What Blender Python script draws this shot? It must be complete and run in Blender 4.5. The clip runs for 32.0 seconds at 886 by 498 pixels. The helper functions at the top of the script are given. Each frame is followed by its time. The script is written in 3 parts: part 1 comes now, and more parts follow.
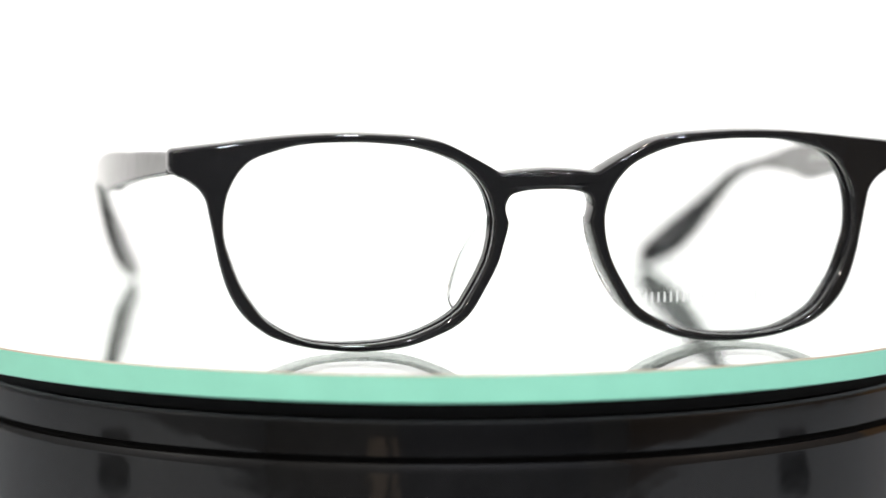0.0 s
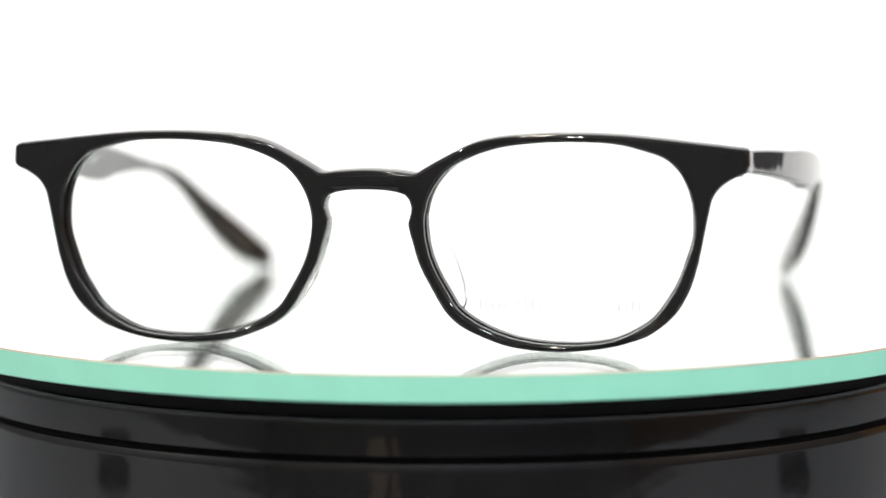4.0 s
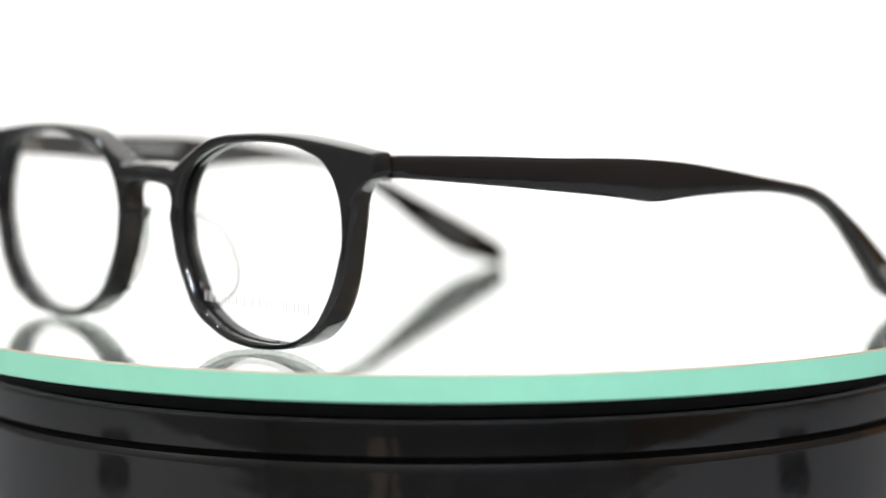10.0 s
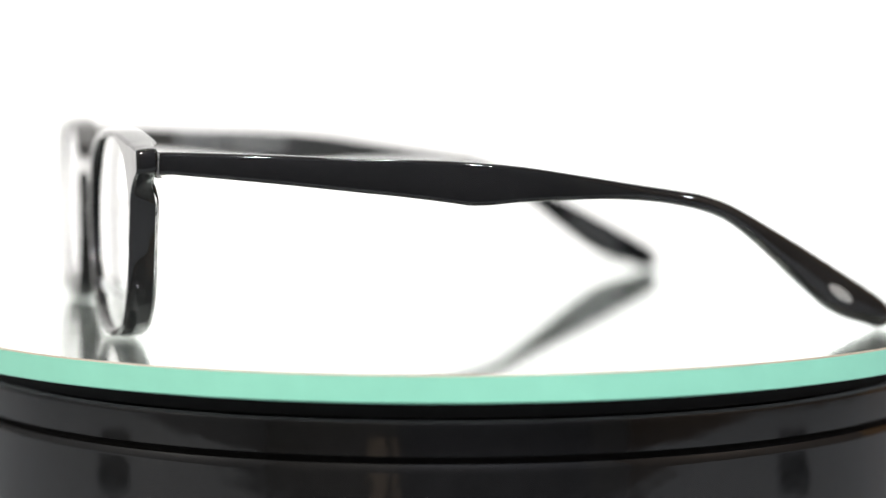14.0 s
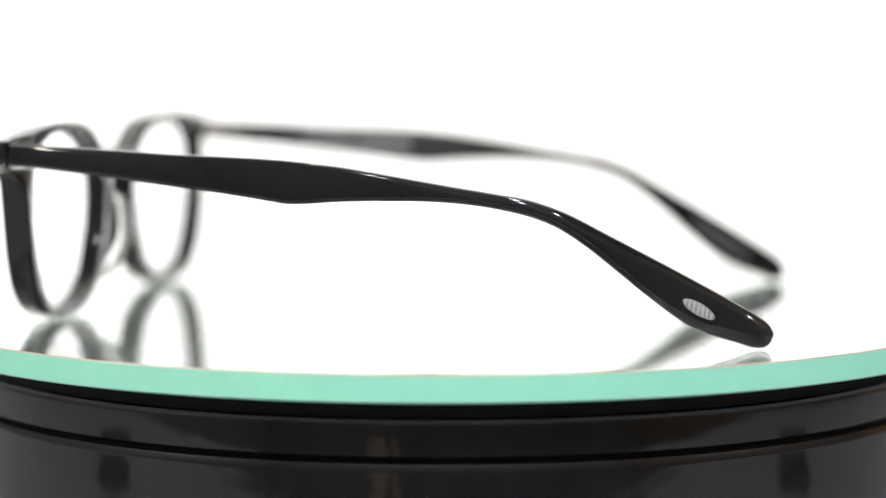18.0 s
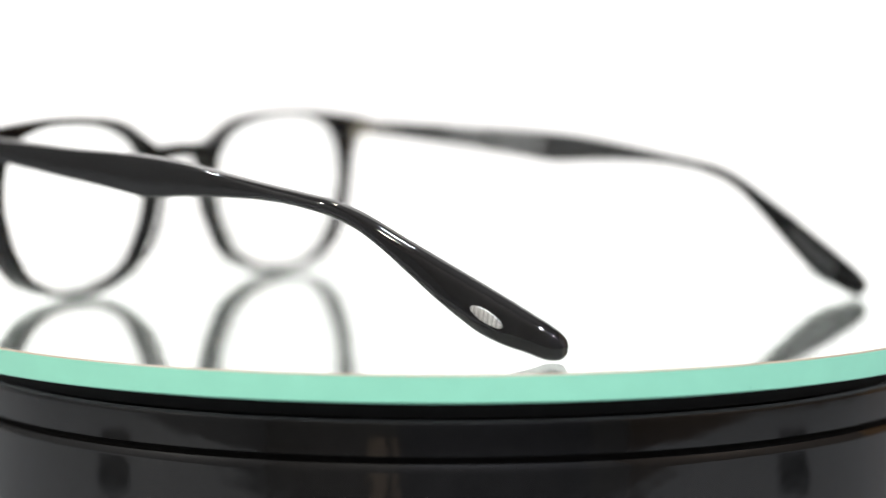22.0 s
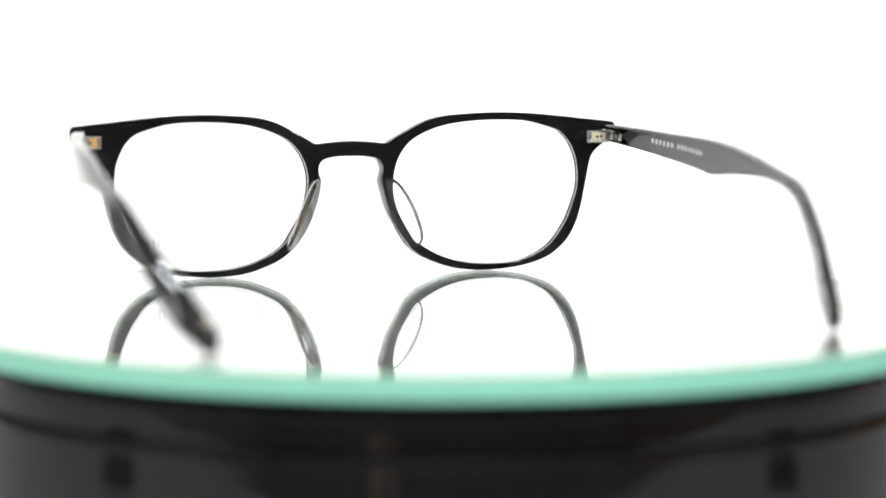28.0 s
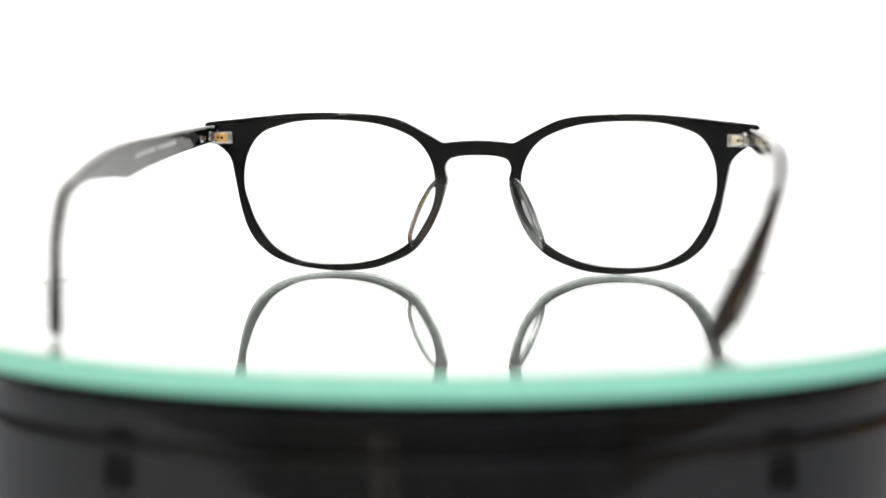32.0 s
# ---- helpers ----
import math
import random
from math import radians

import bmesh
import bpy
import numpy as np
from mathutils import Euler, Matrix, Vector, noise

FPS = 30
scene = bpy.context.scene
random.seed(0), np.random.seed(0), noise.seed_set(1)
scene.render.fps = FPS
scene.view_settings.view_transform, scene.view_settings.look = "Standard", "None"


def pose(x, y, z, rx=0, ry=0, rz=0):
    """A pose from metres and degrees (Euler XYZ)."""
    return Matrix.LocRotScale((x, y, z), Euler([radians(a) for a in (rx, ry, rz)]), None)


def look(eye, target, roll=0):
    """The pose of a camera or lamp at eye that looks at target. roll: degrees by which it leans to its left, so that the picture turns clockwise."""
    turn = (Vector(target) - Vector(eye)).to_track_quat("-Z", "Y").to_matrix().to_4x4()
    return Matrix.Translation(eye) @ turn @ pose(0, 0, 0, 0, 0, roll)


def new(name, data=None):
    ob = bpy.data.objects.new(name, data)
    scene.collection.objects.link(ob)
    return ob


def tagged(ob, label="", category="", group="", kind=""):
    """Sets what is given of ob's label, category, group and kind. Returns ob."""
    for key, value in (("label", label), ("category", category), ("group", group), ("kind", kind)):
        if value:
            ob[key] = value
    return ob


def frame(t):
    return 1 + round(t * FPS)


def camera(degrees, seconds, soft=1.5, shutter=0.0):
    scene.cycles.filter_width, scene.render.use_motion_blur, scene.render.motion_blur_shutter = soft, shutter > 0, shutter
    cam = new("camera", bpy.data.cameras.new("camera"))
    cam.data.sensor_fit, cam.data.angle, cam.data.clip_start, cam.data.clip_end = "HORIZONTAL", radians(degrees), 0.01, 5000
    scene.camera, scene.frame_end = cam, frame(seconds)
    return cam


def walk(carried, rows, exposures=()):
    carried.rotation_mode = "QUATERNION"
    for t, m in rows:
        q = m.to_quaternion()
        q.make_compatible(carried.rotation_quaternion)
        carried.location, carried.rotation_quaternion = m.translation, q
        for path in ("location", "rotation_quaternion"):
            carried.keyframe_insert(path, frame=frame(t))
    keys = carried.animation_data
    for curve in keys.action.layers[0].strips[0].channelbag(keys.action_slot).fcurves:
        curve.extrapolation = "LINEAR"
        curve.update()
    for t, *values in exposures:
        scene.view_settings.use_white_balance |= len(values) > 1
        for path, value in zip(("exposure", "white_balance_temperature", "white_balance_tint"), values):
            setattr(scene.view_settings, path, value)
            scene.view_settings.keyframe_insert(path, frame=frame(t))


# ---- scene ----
# A pair of eyeglasses on a slowly turning mirror turntable before a white sweep.
from mathutils import geometry

MM = 0.001
TURN_RATE, FRONT_TIME = 6.2713, 2.218      # degrees a second; the time at which the front faces the camera
CLIP = 32.0


def aim(eye, down, left, lean):
    """A camera pose from its eye, its tilt down, its turn to the left and its lean, in degrees."""
    d, p = radians(down), radians(left)
    ahead = Vector((-math.sin(p) * math.cos(d), math.cos(p) * math.cos(d), -math.sin(d)))
    return look(eye, tuple(Vector(eye) + ahead), lean)


# ---- camera: it stands still, but for a nudge as the lens is refocused on the far side ----
cam = camera(20.90, CLIP, soft=1.5)
NEAR = aim((0.0, -0.51046, 0.05637), 5.006, 0.099, -0.095)
FAR = aim((0.0, -0.52181, 0.05760), 4.968, 0.038, 0.0)
walk(cam, [(0, NEAR), (27.55, NEAR), (27.85, FAR), (CLIP, FAR)])

# ---- world and light ----
world = bpy.data.worlds.new("world")
scene.world = world
world.use_nodes = True
world.node_tree.nodes["Background"].inputs[0].default_value = (0.8, 0.85, 0.95, 1)
world.node_tree.nodes["Background"].inputs[1].default_value = 0.25


def area_lamp(name, eye, target, watts, w, h, colour=(1, 1, 1)):
    data = bpy.data.lights.new(name, "AREA")
    data.shape, data.size, data.size_y, data.energy, data.color = "RECTANGLE", w, h, watts, colour
    ob = new(name, data)
    ob.matrix_basis = look(eye, target)
    return ob


def spot_bulb(name, eye, watts, radius, colour=(1, 1, 1)):
    data = bpy.data.lights.new(name, "POINT")
    data.energy, data.shadow_soft_size, data.color = watts, radius, colour
    ob = new(name, data)
    ob.location = eye
    return ob


area_lamp("backdrop_lamp", (0, 0.2, 0.52), (0, 0.75, 0.515), 0.4, 1.5, 0.5)
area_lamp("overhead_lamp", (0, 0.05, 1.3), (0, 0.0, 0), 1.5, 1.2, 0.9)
spot_bulb("overhead_bulb", (-0.22, 0.08, 1.35), 16, 0.03, (1, 0.9, 0.75))
spot_bulb("overhead_bulb", (0.2, -0.12, 1.35), 16, 0.03, (0.9, 0.95, 1))
spot_bulb("room_bulb", (-1.3, -0.85, 1.0), 30, 0.032, (1, 0.93, 0.82))
spot_bulb("room_bulb", (1.3, -0.8, 1.0), 30, 0.032, (0.88, 0.94, 1))
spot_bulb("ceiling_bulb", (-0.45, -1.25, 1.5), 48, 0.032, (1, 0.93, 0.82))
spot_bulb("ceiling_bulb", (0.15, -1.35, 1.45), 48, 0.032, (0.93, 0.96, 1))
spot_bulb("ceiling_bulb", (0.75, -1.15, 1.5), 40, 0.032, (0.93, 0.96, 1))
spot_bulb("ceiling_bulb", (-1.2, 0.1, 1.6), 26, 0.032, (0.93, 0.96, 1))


# ---- materials ----
def material(name, colour, rough=0.5, metal=0.0, spread=0.0, scale=300.0, bump=0.0, clear=0.0, ior=1.49, wear=0.0, waves=0.0):
    """A Principled material with colour and gloss varied at two scales, in metres."""
    m = bpy.data.materials.new(name)
    m.use_nodes = True
    nt = m.node_tree
    b = nt.nodes["Principled BSDF"]
    b.inputs["Base Color"].default_value = (*colour, 1)
    b.inputs["Roughness"].default_value = rough
    b.inputs["Metallic"].default_value = metal
    b.inputs["Transmission Weight"].default_value = clear
    b.inputs["IOR"].default_value = ior
    if spread or bump or wear or waves:
        co = nt.nodes.new("ShaderNodeTexCoord")
        n1, n2 = nt.nodes.new("ShaderNodeTexNoise"), nt.nodes.new("ShaderNodeTexNoise")
        for n, k, d in ((n1, scale, 4), (n2, scale * 0.09, 3)):
            nt.links.new(co.outputs["Object"], n.inputs["Vector"])
            n.inputs["Scale"].default_value, n.inputs["Detail"].default_value = k, d
        mix = nt.nodes.new("ShaderNodeMix")
        mix.inputs[0].default_value = 0.5
        nt.links.new(n1.outputs["Fac"], mix.inputs[2])
        nt.links.new(n2.outputs["Fac"], mix.inputs[3])
        if spread:
            ramp = nt.nodes.new("ShaderNodeValToRGB")
            ramp.color_ramp.elements[0].position, ramp.color_ramp.elements[1].position = 0.3, 0.7
            ramp.color_ramp.elements[0].color = (*[c * (1 - spread) for c in colour], 1)
            ramp.color_ramp.elements[1].color = (*[min(1, c * (1 + spread)) for c in colour], 1)
            nt.links.new(mix.outputs[0], ramp.inputs[0])
            nt.links.new(ramp.outputs[0], b.inputs["Base Color"])
        if wear:
            mr = nt.nodes.new("ShaderNodeMapRange")
            mr.inputs[1].default_value, mr.inputs[2].default_value = 0.3, 0.7
            mr.inputs[3].default_value, mr.inputs[4].default_value = max(0.0, rough - wear), rough + wear
            nt.links.new(mix.outputs[0], mr.inputs[0])
            nt.links.new(mr.outputs[0], b.inputs["Roughness"])
        if bump:
            bp = nt.nodes.new("ShaderNodeBump")
            bp.inputs["Strength"].default_value, bp.inputs["Distance"].default_value = bump, 0.0003
            nt.links.new(n1.outputs["Fac"], bp.inputs["Height"])
            nt.links.new(bp.outputs[0], b.inputs["Normal"])
        if waves:
            n3, bp = nt.nodes.new("ShaderNodeTexNoise"), nt.nodes.new("ShaderNodeBump")
            nt.links.new(co.outputs["Object"], n3.inputs["Vector"])
            n3.inputs["Scale"].default_value, n3.inputs["Detail"].default_value = 190, 1
            bp.inputs["Strength"].default_value, bp.inputs["Distance"].default_value = waves, 0.0004
            nt.links.new(n3.outputs["Fac"], bp.inputs["Height"])
            nt.links.new(bp.outputs[0], b.inputs["Normal"])
    return m


BLACK = material("black_acetate", (0.0085, 0.0085, 0.009), 0.03, spread=0.25, scale=900, wear=0.01, waves=0.13)
BONDED = material("bonded_black_acetate", (0.006, 0.006, 0.0065), 0.6, spread=0.25, scale=900, ior=1.01)
CUT = material("cut_black_acetate", (0.006, 0.006, 0.0065), 0.8, spread=0.25, scale=900, ior=1.05)
CRYSTAL = material("crystal_acetate", (0.93, 0.94, 0.93), 0.02, clear=1.0, ior=1.49, waves=0.25)
PAD = material("polished_pad", (0.94, 0.95, 0.95), 0.02, clear=1.0, ior=1.5)
LENS = material("demo_lens", (0.98, 0.99, 0.99), 0.0, clear=1.0, ior=1.5)
GREYPRINT = material("grey_print", (0.52, 0.52, 0.53), 0.5, spread=0.05, scale=2500)


def frosted(name):
    """Thin white lens print, which lets most of the light through."""
    m = bpy.data.materials.new(name)
    m.use_nodes = True
    nt = m.node_tree
    nt.nodes.clear()
    out, mix, mix2 = nt.nodes.new("ShaderNodeOutputMaterial"), nt.nodes.new("ShaderNodeMixShader"), nt.nodes.new("ShaderNodeMixShader")
    thin, front, back = nt.nodes.new("ShaderNodeBsdfTransparent"), nt.nodes.new("ShaderNodeBsdfDiffuse"), nt.nodes.new("ShaderNodeBsdfTranslucent")
    front.inputs[0].default_value = back.inputs[0].default_value = (0.82, 0.825, 0.83, 1)
    mix.inputs[0].default_value, mix2.inputs[0].default_value = 0.5, 0.6
    nt.links.new(front.outputs[0], mix.inputs[1])
    nt.links.new(back.outputs[0], mix.inputs[2])
    nt.links.new(thin.outputs[0], mix2.inputs[1])
    nt.links.new(mix.outputs[0], mix2.inputs[2])
    nt.links.new(mix2.outputs[0], out.inputs[0])
    return m


LENS_PRINT = frosted("lens_print")
STEEL = material("hinge_steel", (0.72, 0.70, 0.66), 0.22, 1.0, spread=0.12, scale=1800, wear=0.08)
# both insets are alike; amber and cream are room reflections set as colour
AMBER = material("brass_amber_reflection", (0.62, 0.36, 0.12), 0.35, 0.6, spread=0.1, scale=1800)
CREAM = material("brass_pale_reflection", (0.66, 0.60, 0.44), 0.35, 0.6, spread=0.1, scale=1800)
CORE = material("core_plate", (0.105, 0.105, 0.11), 0.3, 1.0, spread=0.06, scale=1500, wear=0.02)
SILVER = material("silver_inlay", (0.7, 0.69, 0.68), 0.36, 1.0, spread=0.15, scale=2600, wear=0.1)


def filigree(m, pitch):
    """Fine crossed cuts in the metal, about a diagonal net of the given pitch in metres."""
    nt = m.node_tree
    b = nt.nodes["Principled BSDF"]
    co, turn, net, mix = nt.nodes.new("ShaderNodeTexCoord"), nt.nodes.new("ShaderNodeMapping"), nt.nodes.new("ShaderNodeTexChecker"), nt.nodes.new("ShaderNodeMix")
    turn.inputs["Rotation"].default_value = (radians(14), 0.9, 0.0)
    net.inputs["Scale"].default_value = 1 / pitch
    mix.data_type = "RGBA"
    nt.links.new(co.outputs["Object"], turn.inputs["Vector"])
    nt.links.new(turn.outputs[0], net.inputs["Vector"])
    nt.links.new(net.outputs["Fac"], mix.inputs[0])
    was = b.inputs["Base Color"].links[0].from_socket
    nt.links.new(was, mix.inputs[6])
    mix.inputs[7].default_value = (0.2, 0.2, 0.2, 1)
    nt.links.new(mix.outputs[2], b.inputs["Base Color"])


filigree(SILVER, 0.00026)
MIRROR = material("mirror_face", (0.91, 0.955, 0.93), 0.004, 0.93)
PLATE = material("plate_glass", (0.97, 0.985, 0.975), 0.0, clear=1.0, ior=1.52)
EDGE = material("green_glass_edge", (0.30, 0.715, 0.55), 0.35, spread=0.05, scale=160, wear=0.1)
# the tan is the brown room's reflection, put into the bevel's colour
BEVEL = material("bevel_tan_reflection", (0.36, 0.31, 0.24), 0.35, spread=0.15, scale=300)
PLASTIC = material("black_plastic", (0.006, 0.006, 0.0063), 0.06, spread=0.3, scale=220, wear=0.03, waves=0.1)


def dusty(m, size, share):
    """Scattered pale specks of dust of the given size in metres."""
    nt = m.node_tree
    b = nt.nodes["Principled BSDF"]
    co, cells, ramp, mix = nt.nodes.new("ShaderNodeTexCoord"), nt.nodes.new("ShaderNodeTexVoronoi"), nt.nodes.new("ShaderNodeValToRGB"), nt.nodes.new("ShaderNodeMix")
    cells.inputs["Scale"].default_value = share / size
    ramp.color_ramp.elements[0].position, ramp.color_ramp.elements[1].position = share * 0.35, share * 0.75
    ramp.color_ramp.elements[0].color, ramp.color_ramp.elements[1].color = (1, 1, 1, 1), (0, 0, 0, 1)
    mix.data_type = "RGBA"
    nt.links.new(co.outputs["Object"], cells.inputs["Vector"])
    nt.links.new(cells.outputs["Distance"], ramp.inputs[0])
    nt.links.new(ramp.outputs[0], mix.inputs[0])
    nt.links.new(b.inputs["Base Color"].links[0].from_socket, mix.inputs[6])
    mix.inputs[7].default_value = (0.10, 0.098, 0.09, 1)
    nt.links.new(mix.outputs[2], b.inputs["Base Color"])


dusty(PLASTIC, 0.00035, 0.05)
GAP = material("matte_black", (0.007, 0.007, 0.007), 0.8, spread=0.3, scale=300, ior=1.22)
BOXM = material("black_card", (0.04, 0.042, 0.047), 0.7, spread=0.2, scale=120, bump=0.1)
PAPER = material("white_paper", (0.9, 0.9, 0.9), 0.9, spread=0.02, scale=60, bump=0.1)
TABLE = material("grey_table", (0.28, 0.296, 0.318), 0.5, spread=0.06, scale=40, bump=0.1, wear=0.1)
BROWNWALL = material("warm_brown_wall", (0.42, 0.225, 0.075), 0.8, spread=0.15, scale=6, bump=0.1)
GREYWALL = material("neutral_wall", (0.27, 0.276, 0.285), 0.8, spread=0.15, scale=6, bump=0.1)
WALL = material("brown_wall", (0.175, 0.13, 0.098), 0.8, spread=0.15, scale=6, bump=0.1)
DARKWALL = material("dark_wall", (0.05, 0.045, 0.042), 0.85, spread=0.2, scale=6, bump=0.1)
PANEL = material("blue_grey_panel", (0.14, 0.144, 0.162), 0.7, spread=0.2, scale=5, bump=0.1)
FRONTWALL = material("grey_wall", (0.205, 0.2, 0.196), 0.85, spread=0.2, scale=5, bump=0.1)
STRIP = material("pale_strip", (0.62, 0.50, 0.40), 0.6, spread=0.15, scale=30, bump=0.1)
FLOORM = material("floor_boards", (0.07, 0.068, 0.07), 0.6, spread=0.25, scale=12, bump=0.1)


# ---- mesh helpers ----
def part(name, bm, mat, parent=None, label="", smooth=True, sharp=35):
    bmesh.ops.recalc_face_normals(bm, faces=bm.faces[:])
    for f in bm.faces:
        f.smooth = smooth
    limit = radians(sharp)
    for e in bm.edges:
        if len(e.link_faces) == 2 and e.calc_face_angle(0) > limit:
            e.smooth = False
    me = bpy.data.meshes.new(name)
    bm.to_mesh(me)
    bm.free()
    me.materials.append(mat)
    ob = new(name, me)
    if parent is not None:
        ob.parent = parent
    if label:
        tagged(ob, label)
    return ob


def closed_curve(points, count):
    """A smooth closed curve through points, resampled evenly."""
    n, fine = len(points), []
    for i in range(n):
        p0, p1, p2, p3 = (np.array(points[(i + k) % n], float) for k in (-1, 0, 1, 2))
        d1, d2, d3 = (max(1e-6, np.linalg.norm(b - a)) ** 0.5 for a, b in ((p0, p1), (p1, p2), (p2, p3)))
        m1 = ((p1 - p0) / d1 - (p2 - p0) / (d1 + d2) + (p2 - p1) / d2) * d2
        m2 = ((p2 - p1) / d2 - (p3 - p1) / (d2 + d3) + (p3 - p2) / d3) * d2
        for j in range(12):
            u = j / 12
            fine.append((2 * u**3 - 3 * u**2 + 1) * p1 + (u**3 - 2 * u**2 + u) * m1 + (3 * u**2 - 2 * u**3) * p2 + (u**3 - u**2) * m2)
    fine = np.array(fine + [fine[0]])
    run = np.concatenate([[0], np.cumsum(np.linalg.norm(np.diff(fine, axis=0), axis=1))])
    at = np.linspace(0, run[-1], count, endpoint=False)
    return np.stack([np.interp(at, run, fine[:, k]) for k in (0, 1)], 1)


def table_curve(rows, at):
    """A smooth function through rows of (place, value)."""
    x, v = np.array(rows, float).T
    s = np.gradient(v, x)
    i = np.clip(np.searchsorted(x, at) - 1, 0, len(x) - 2)
    h = x[i + 1] - x[i]
    u = np.clip((at - x[i]) / h, 0, 1)
    return (2 * u**3 - 3 * u**2 + 1) * v[i] + (u**3 - 2 * u**2 + u) * h * s[i] + (3 * u**2 - 2 * u**3) * v[i + 1] + (u**3 - u**2) * h * s[i + 1]


def inset(loop, by):
    """The loop moved by so much to its inner side."""
    t = np.roll(loop, -1, 0) - np.roll(loop, 1, 0)
    t /= np.linalg.norm(t, axis=1)[:, None] + 1e-12
    nrm = np.stack([-t[:, 1], t[:, 0]], 1)
    area = np.sum(loop[:, 0] * np.roll(loop[:, 1], -1) - np.roll(loop[:, 0], -1) * loop[:, 1])
    return loop + nrm * by * (1 if area > 0 else -1)


def sheet_solid(outer, holes, layers, place, front_cap=True):
    """A plate with holes. layers: (inset, depth, inset of the holes) from front to back; place(a, b, depth) gives the point. The holes narrow a little to the back."""
    draft = lambda depth: 0.085 * max(0.0, depth - 1.0)
    bm = bmesh.new()
    rings = []
    for by, depth, cut in layers:
        loops = [inset(outer, by)] + [inset(h, draft(depth) - cut) for h in holes]
        rings.append([[bm.verts.new(place(p[0], p[1], depth)) for p in loop] for loop in loops])
    for a, b in zip(rings, rings[1:]):
        for la, lb in zip(a, b):
            n = len(la)
            for i in range(n):
                bm.faces.new((la[i], la[(i + 1) % n], lb[(i + 1) % n], lb[i]))
    for ring, (by, depth, cut) in ((rings[0], layers[0]), (rings[-1], layers[-1]))[0 if front_cap else 1:]:
        loops = [inset(outer, by)] + [inset(h, draft(depth) - cut) for h in holes]
        flat = [v for loop in ring for v in loop]
        for tri in geometry.tessellate_polygon([[Vector((p[0], p[1], 0)) for p in loop] for loop in loops]):
            try:
                bm.faces.new([flat[i] for i in tri])
            except ValueError:
                pass
    return bm


def loft(sections, caps=True, closed=True):
    """Skins lists of points of equal length."""
    bm = bmesh.new()
    rows = [[bm.verts.new(p) for p in sec] for sec in sections]
    n = len(rows[0])
    for a, b in zip(rows, rows[1:]):
        for i in range(n if closed else n - 1):
            bm.faces.new((a[i], a[(i + 1) % n], b[(i + 1) % n], b[i]))
    if caps:
        bm.faces.new(rows[0])
        if len(rows) > 1:
            bm.faces.new(rows[-1])
    return bm


def lathe(profile, count=256, cap=True):
    """Turns (radius, z) points about the vertical axis."""
    return loft([[(r * math.cos(2 * math.pi * i / count), r * math.sin(2 * math.pi * i / count), z) for i in range(count)] for r, z in profile], cap)


def block(size, at, bevel, turn=0.0):
    bm = bmesh.new()
    bmesh.ops.create_cube(bm, size=1)
    bmesh.ops.scale(bm, vec=size, verts=bm.verts)
    if bevel:
        bmesh.ops.bevel(bm, geom=bm.edges[:], offset=bevel, segments=2, affect="EDGES", profile=0.5)
    bmesh.ops.transform(bm, matrix=pose(*at, 0, 0, turn), verts=bm.verts)
    return bm


def rod(radius, length, at, axis="Z", count=20, bevel=0.00015):
    prof = [(radius - bevel, -length / 2), (radius, -length / 2 + bevel), (radius, length / 2 - bevel), (radius - bevel, length / 2)]
    bm = lathe(prof, count)
    turn = {"Z": pose(0, 0, 0), "X": pose(0, 0, 0, 0, 90, 0), "Y": pose(0, 0, 0, 90, 0, 0)}[axis]
    bmesh.ops.transform(bm, matrix=Matrix.Translation(at) @ turn, verts=bm.verts)
    return bm


# ---- the room ----
def slab(name, lo, hi, mat, label):
    size = [h - l for l, h in zip(lo, hi)]
    at = [(h + l) / 2 for l, h in zip(lo, hi)]
    return tagged(part(name, block(size, at, 0.0, 0.0), mat, smooth=False), label, kind="structure")


TOP = -0.070                                # the table top
slab("floor", (-1.8, -2.2, -0.87), (1.8, 1.8, -0.80), FLOORM, "dark grey floor of the room")
slab("ceiling", (-1.8, -2.2, 2.0), (1.8, 1.8, 2.1), DARKWALL, "plain dark ceiling of the room")
slab("wall_left", (-1.9, -2.2, -0.80), (-1.8, 1.8, 2.0), GREYWALL, "plain grey side wall in shade")
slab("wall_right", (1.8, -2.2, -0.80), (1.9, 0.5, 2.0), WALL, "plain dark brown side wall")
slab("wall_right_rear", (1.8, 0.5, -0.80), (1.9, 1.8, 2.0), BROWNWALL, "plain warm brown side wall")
slab("wall_back", (-1.9, 1.8, -0.87), (1.9, 1.9, 2.1), GREYWALL, "plain grey wall behind the white sweep")
slab("wall_front", (-1.9, -2.3, -0.87), (1.9, -2.2, 2.1), FRONTWALL, "plain grey-brown wall behind the camera")
# panel and strips are unseen, added for the tones that the glossy ring mirrors
slab("wall_panel", (-0.40, -2.2, -0.80), (1.30, -2.18, 2.0), PANEL, "unseen dark blue-grey panel on the wall behind the camera, added for its reflection")
for lo, hi in ((-0.64, -0.50), (-0.45, -0.40)):
    slab("streak_strip", (lo, -2.2, -0.80), (hi, -2.17, -0.25), STRIP, "unseen pale strip on the wall behind the camera, added for its streak in the base")


def build_table():
    table = tagged(new("table"), "plain grey table under the turntable", "table")
    table.location = (0, 0, -0.80)
    part("tabletop", block((1.75, 1.23, 0.03), (-0.125, 0.285, TOP + 0.80 - 0.015), 0.003), TABLE, table)
    for x in (-0.93, 0.68):
        for y in (-0.24, 0.84):
            part("leg", block((0.05, 0.05, TOP + 0.80 - 0.03), (x, y, (TOP + 0.77) / 2), 0.003), TABLE, table)


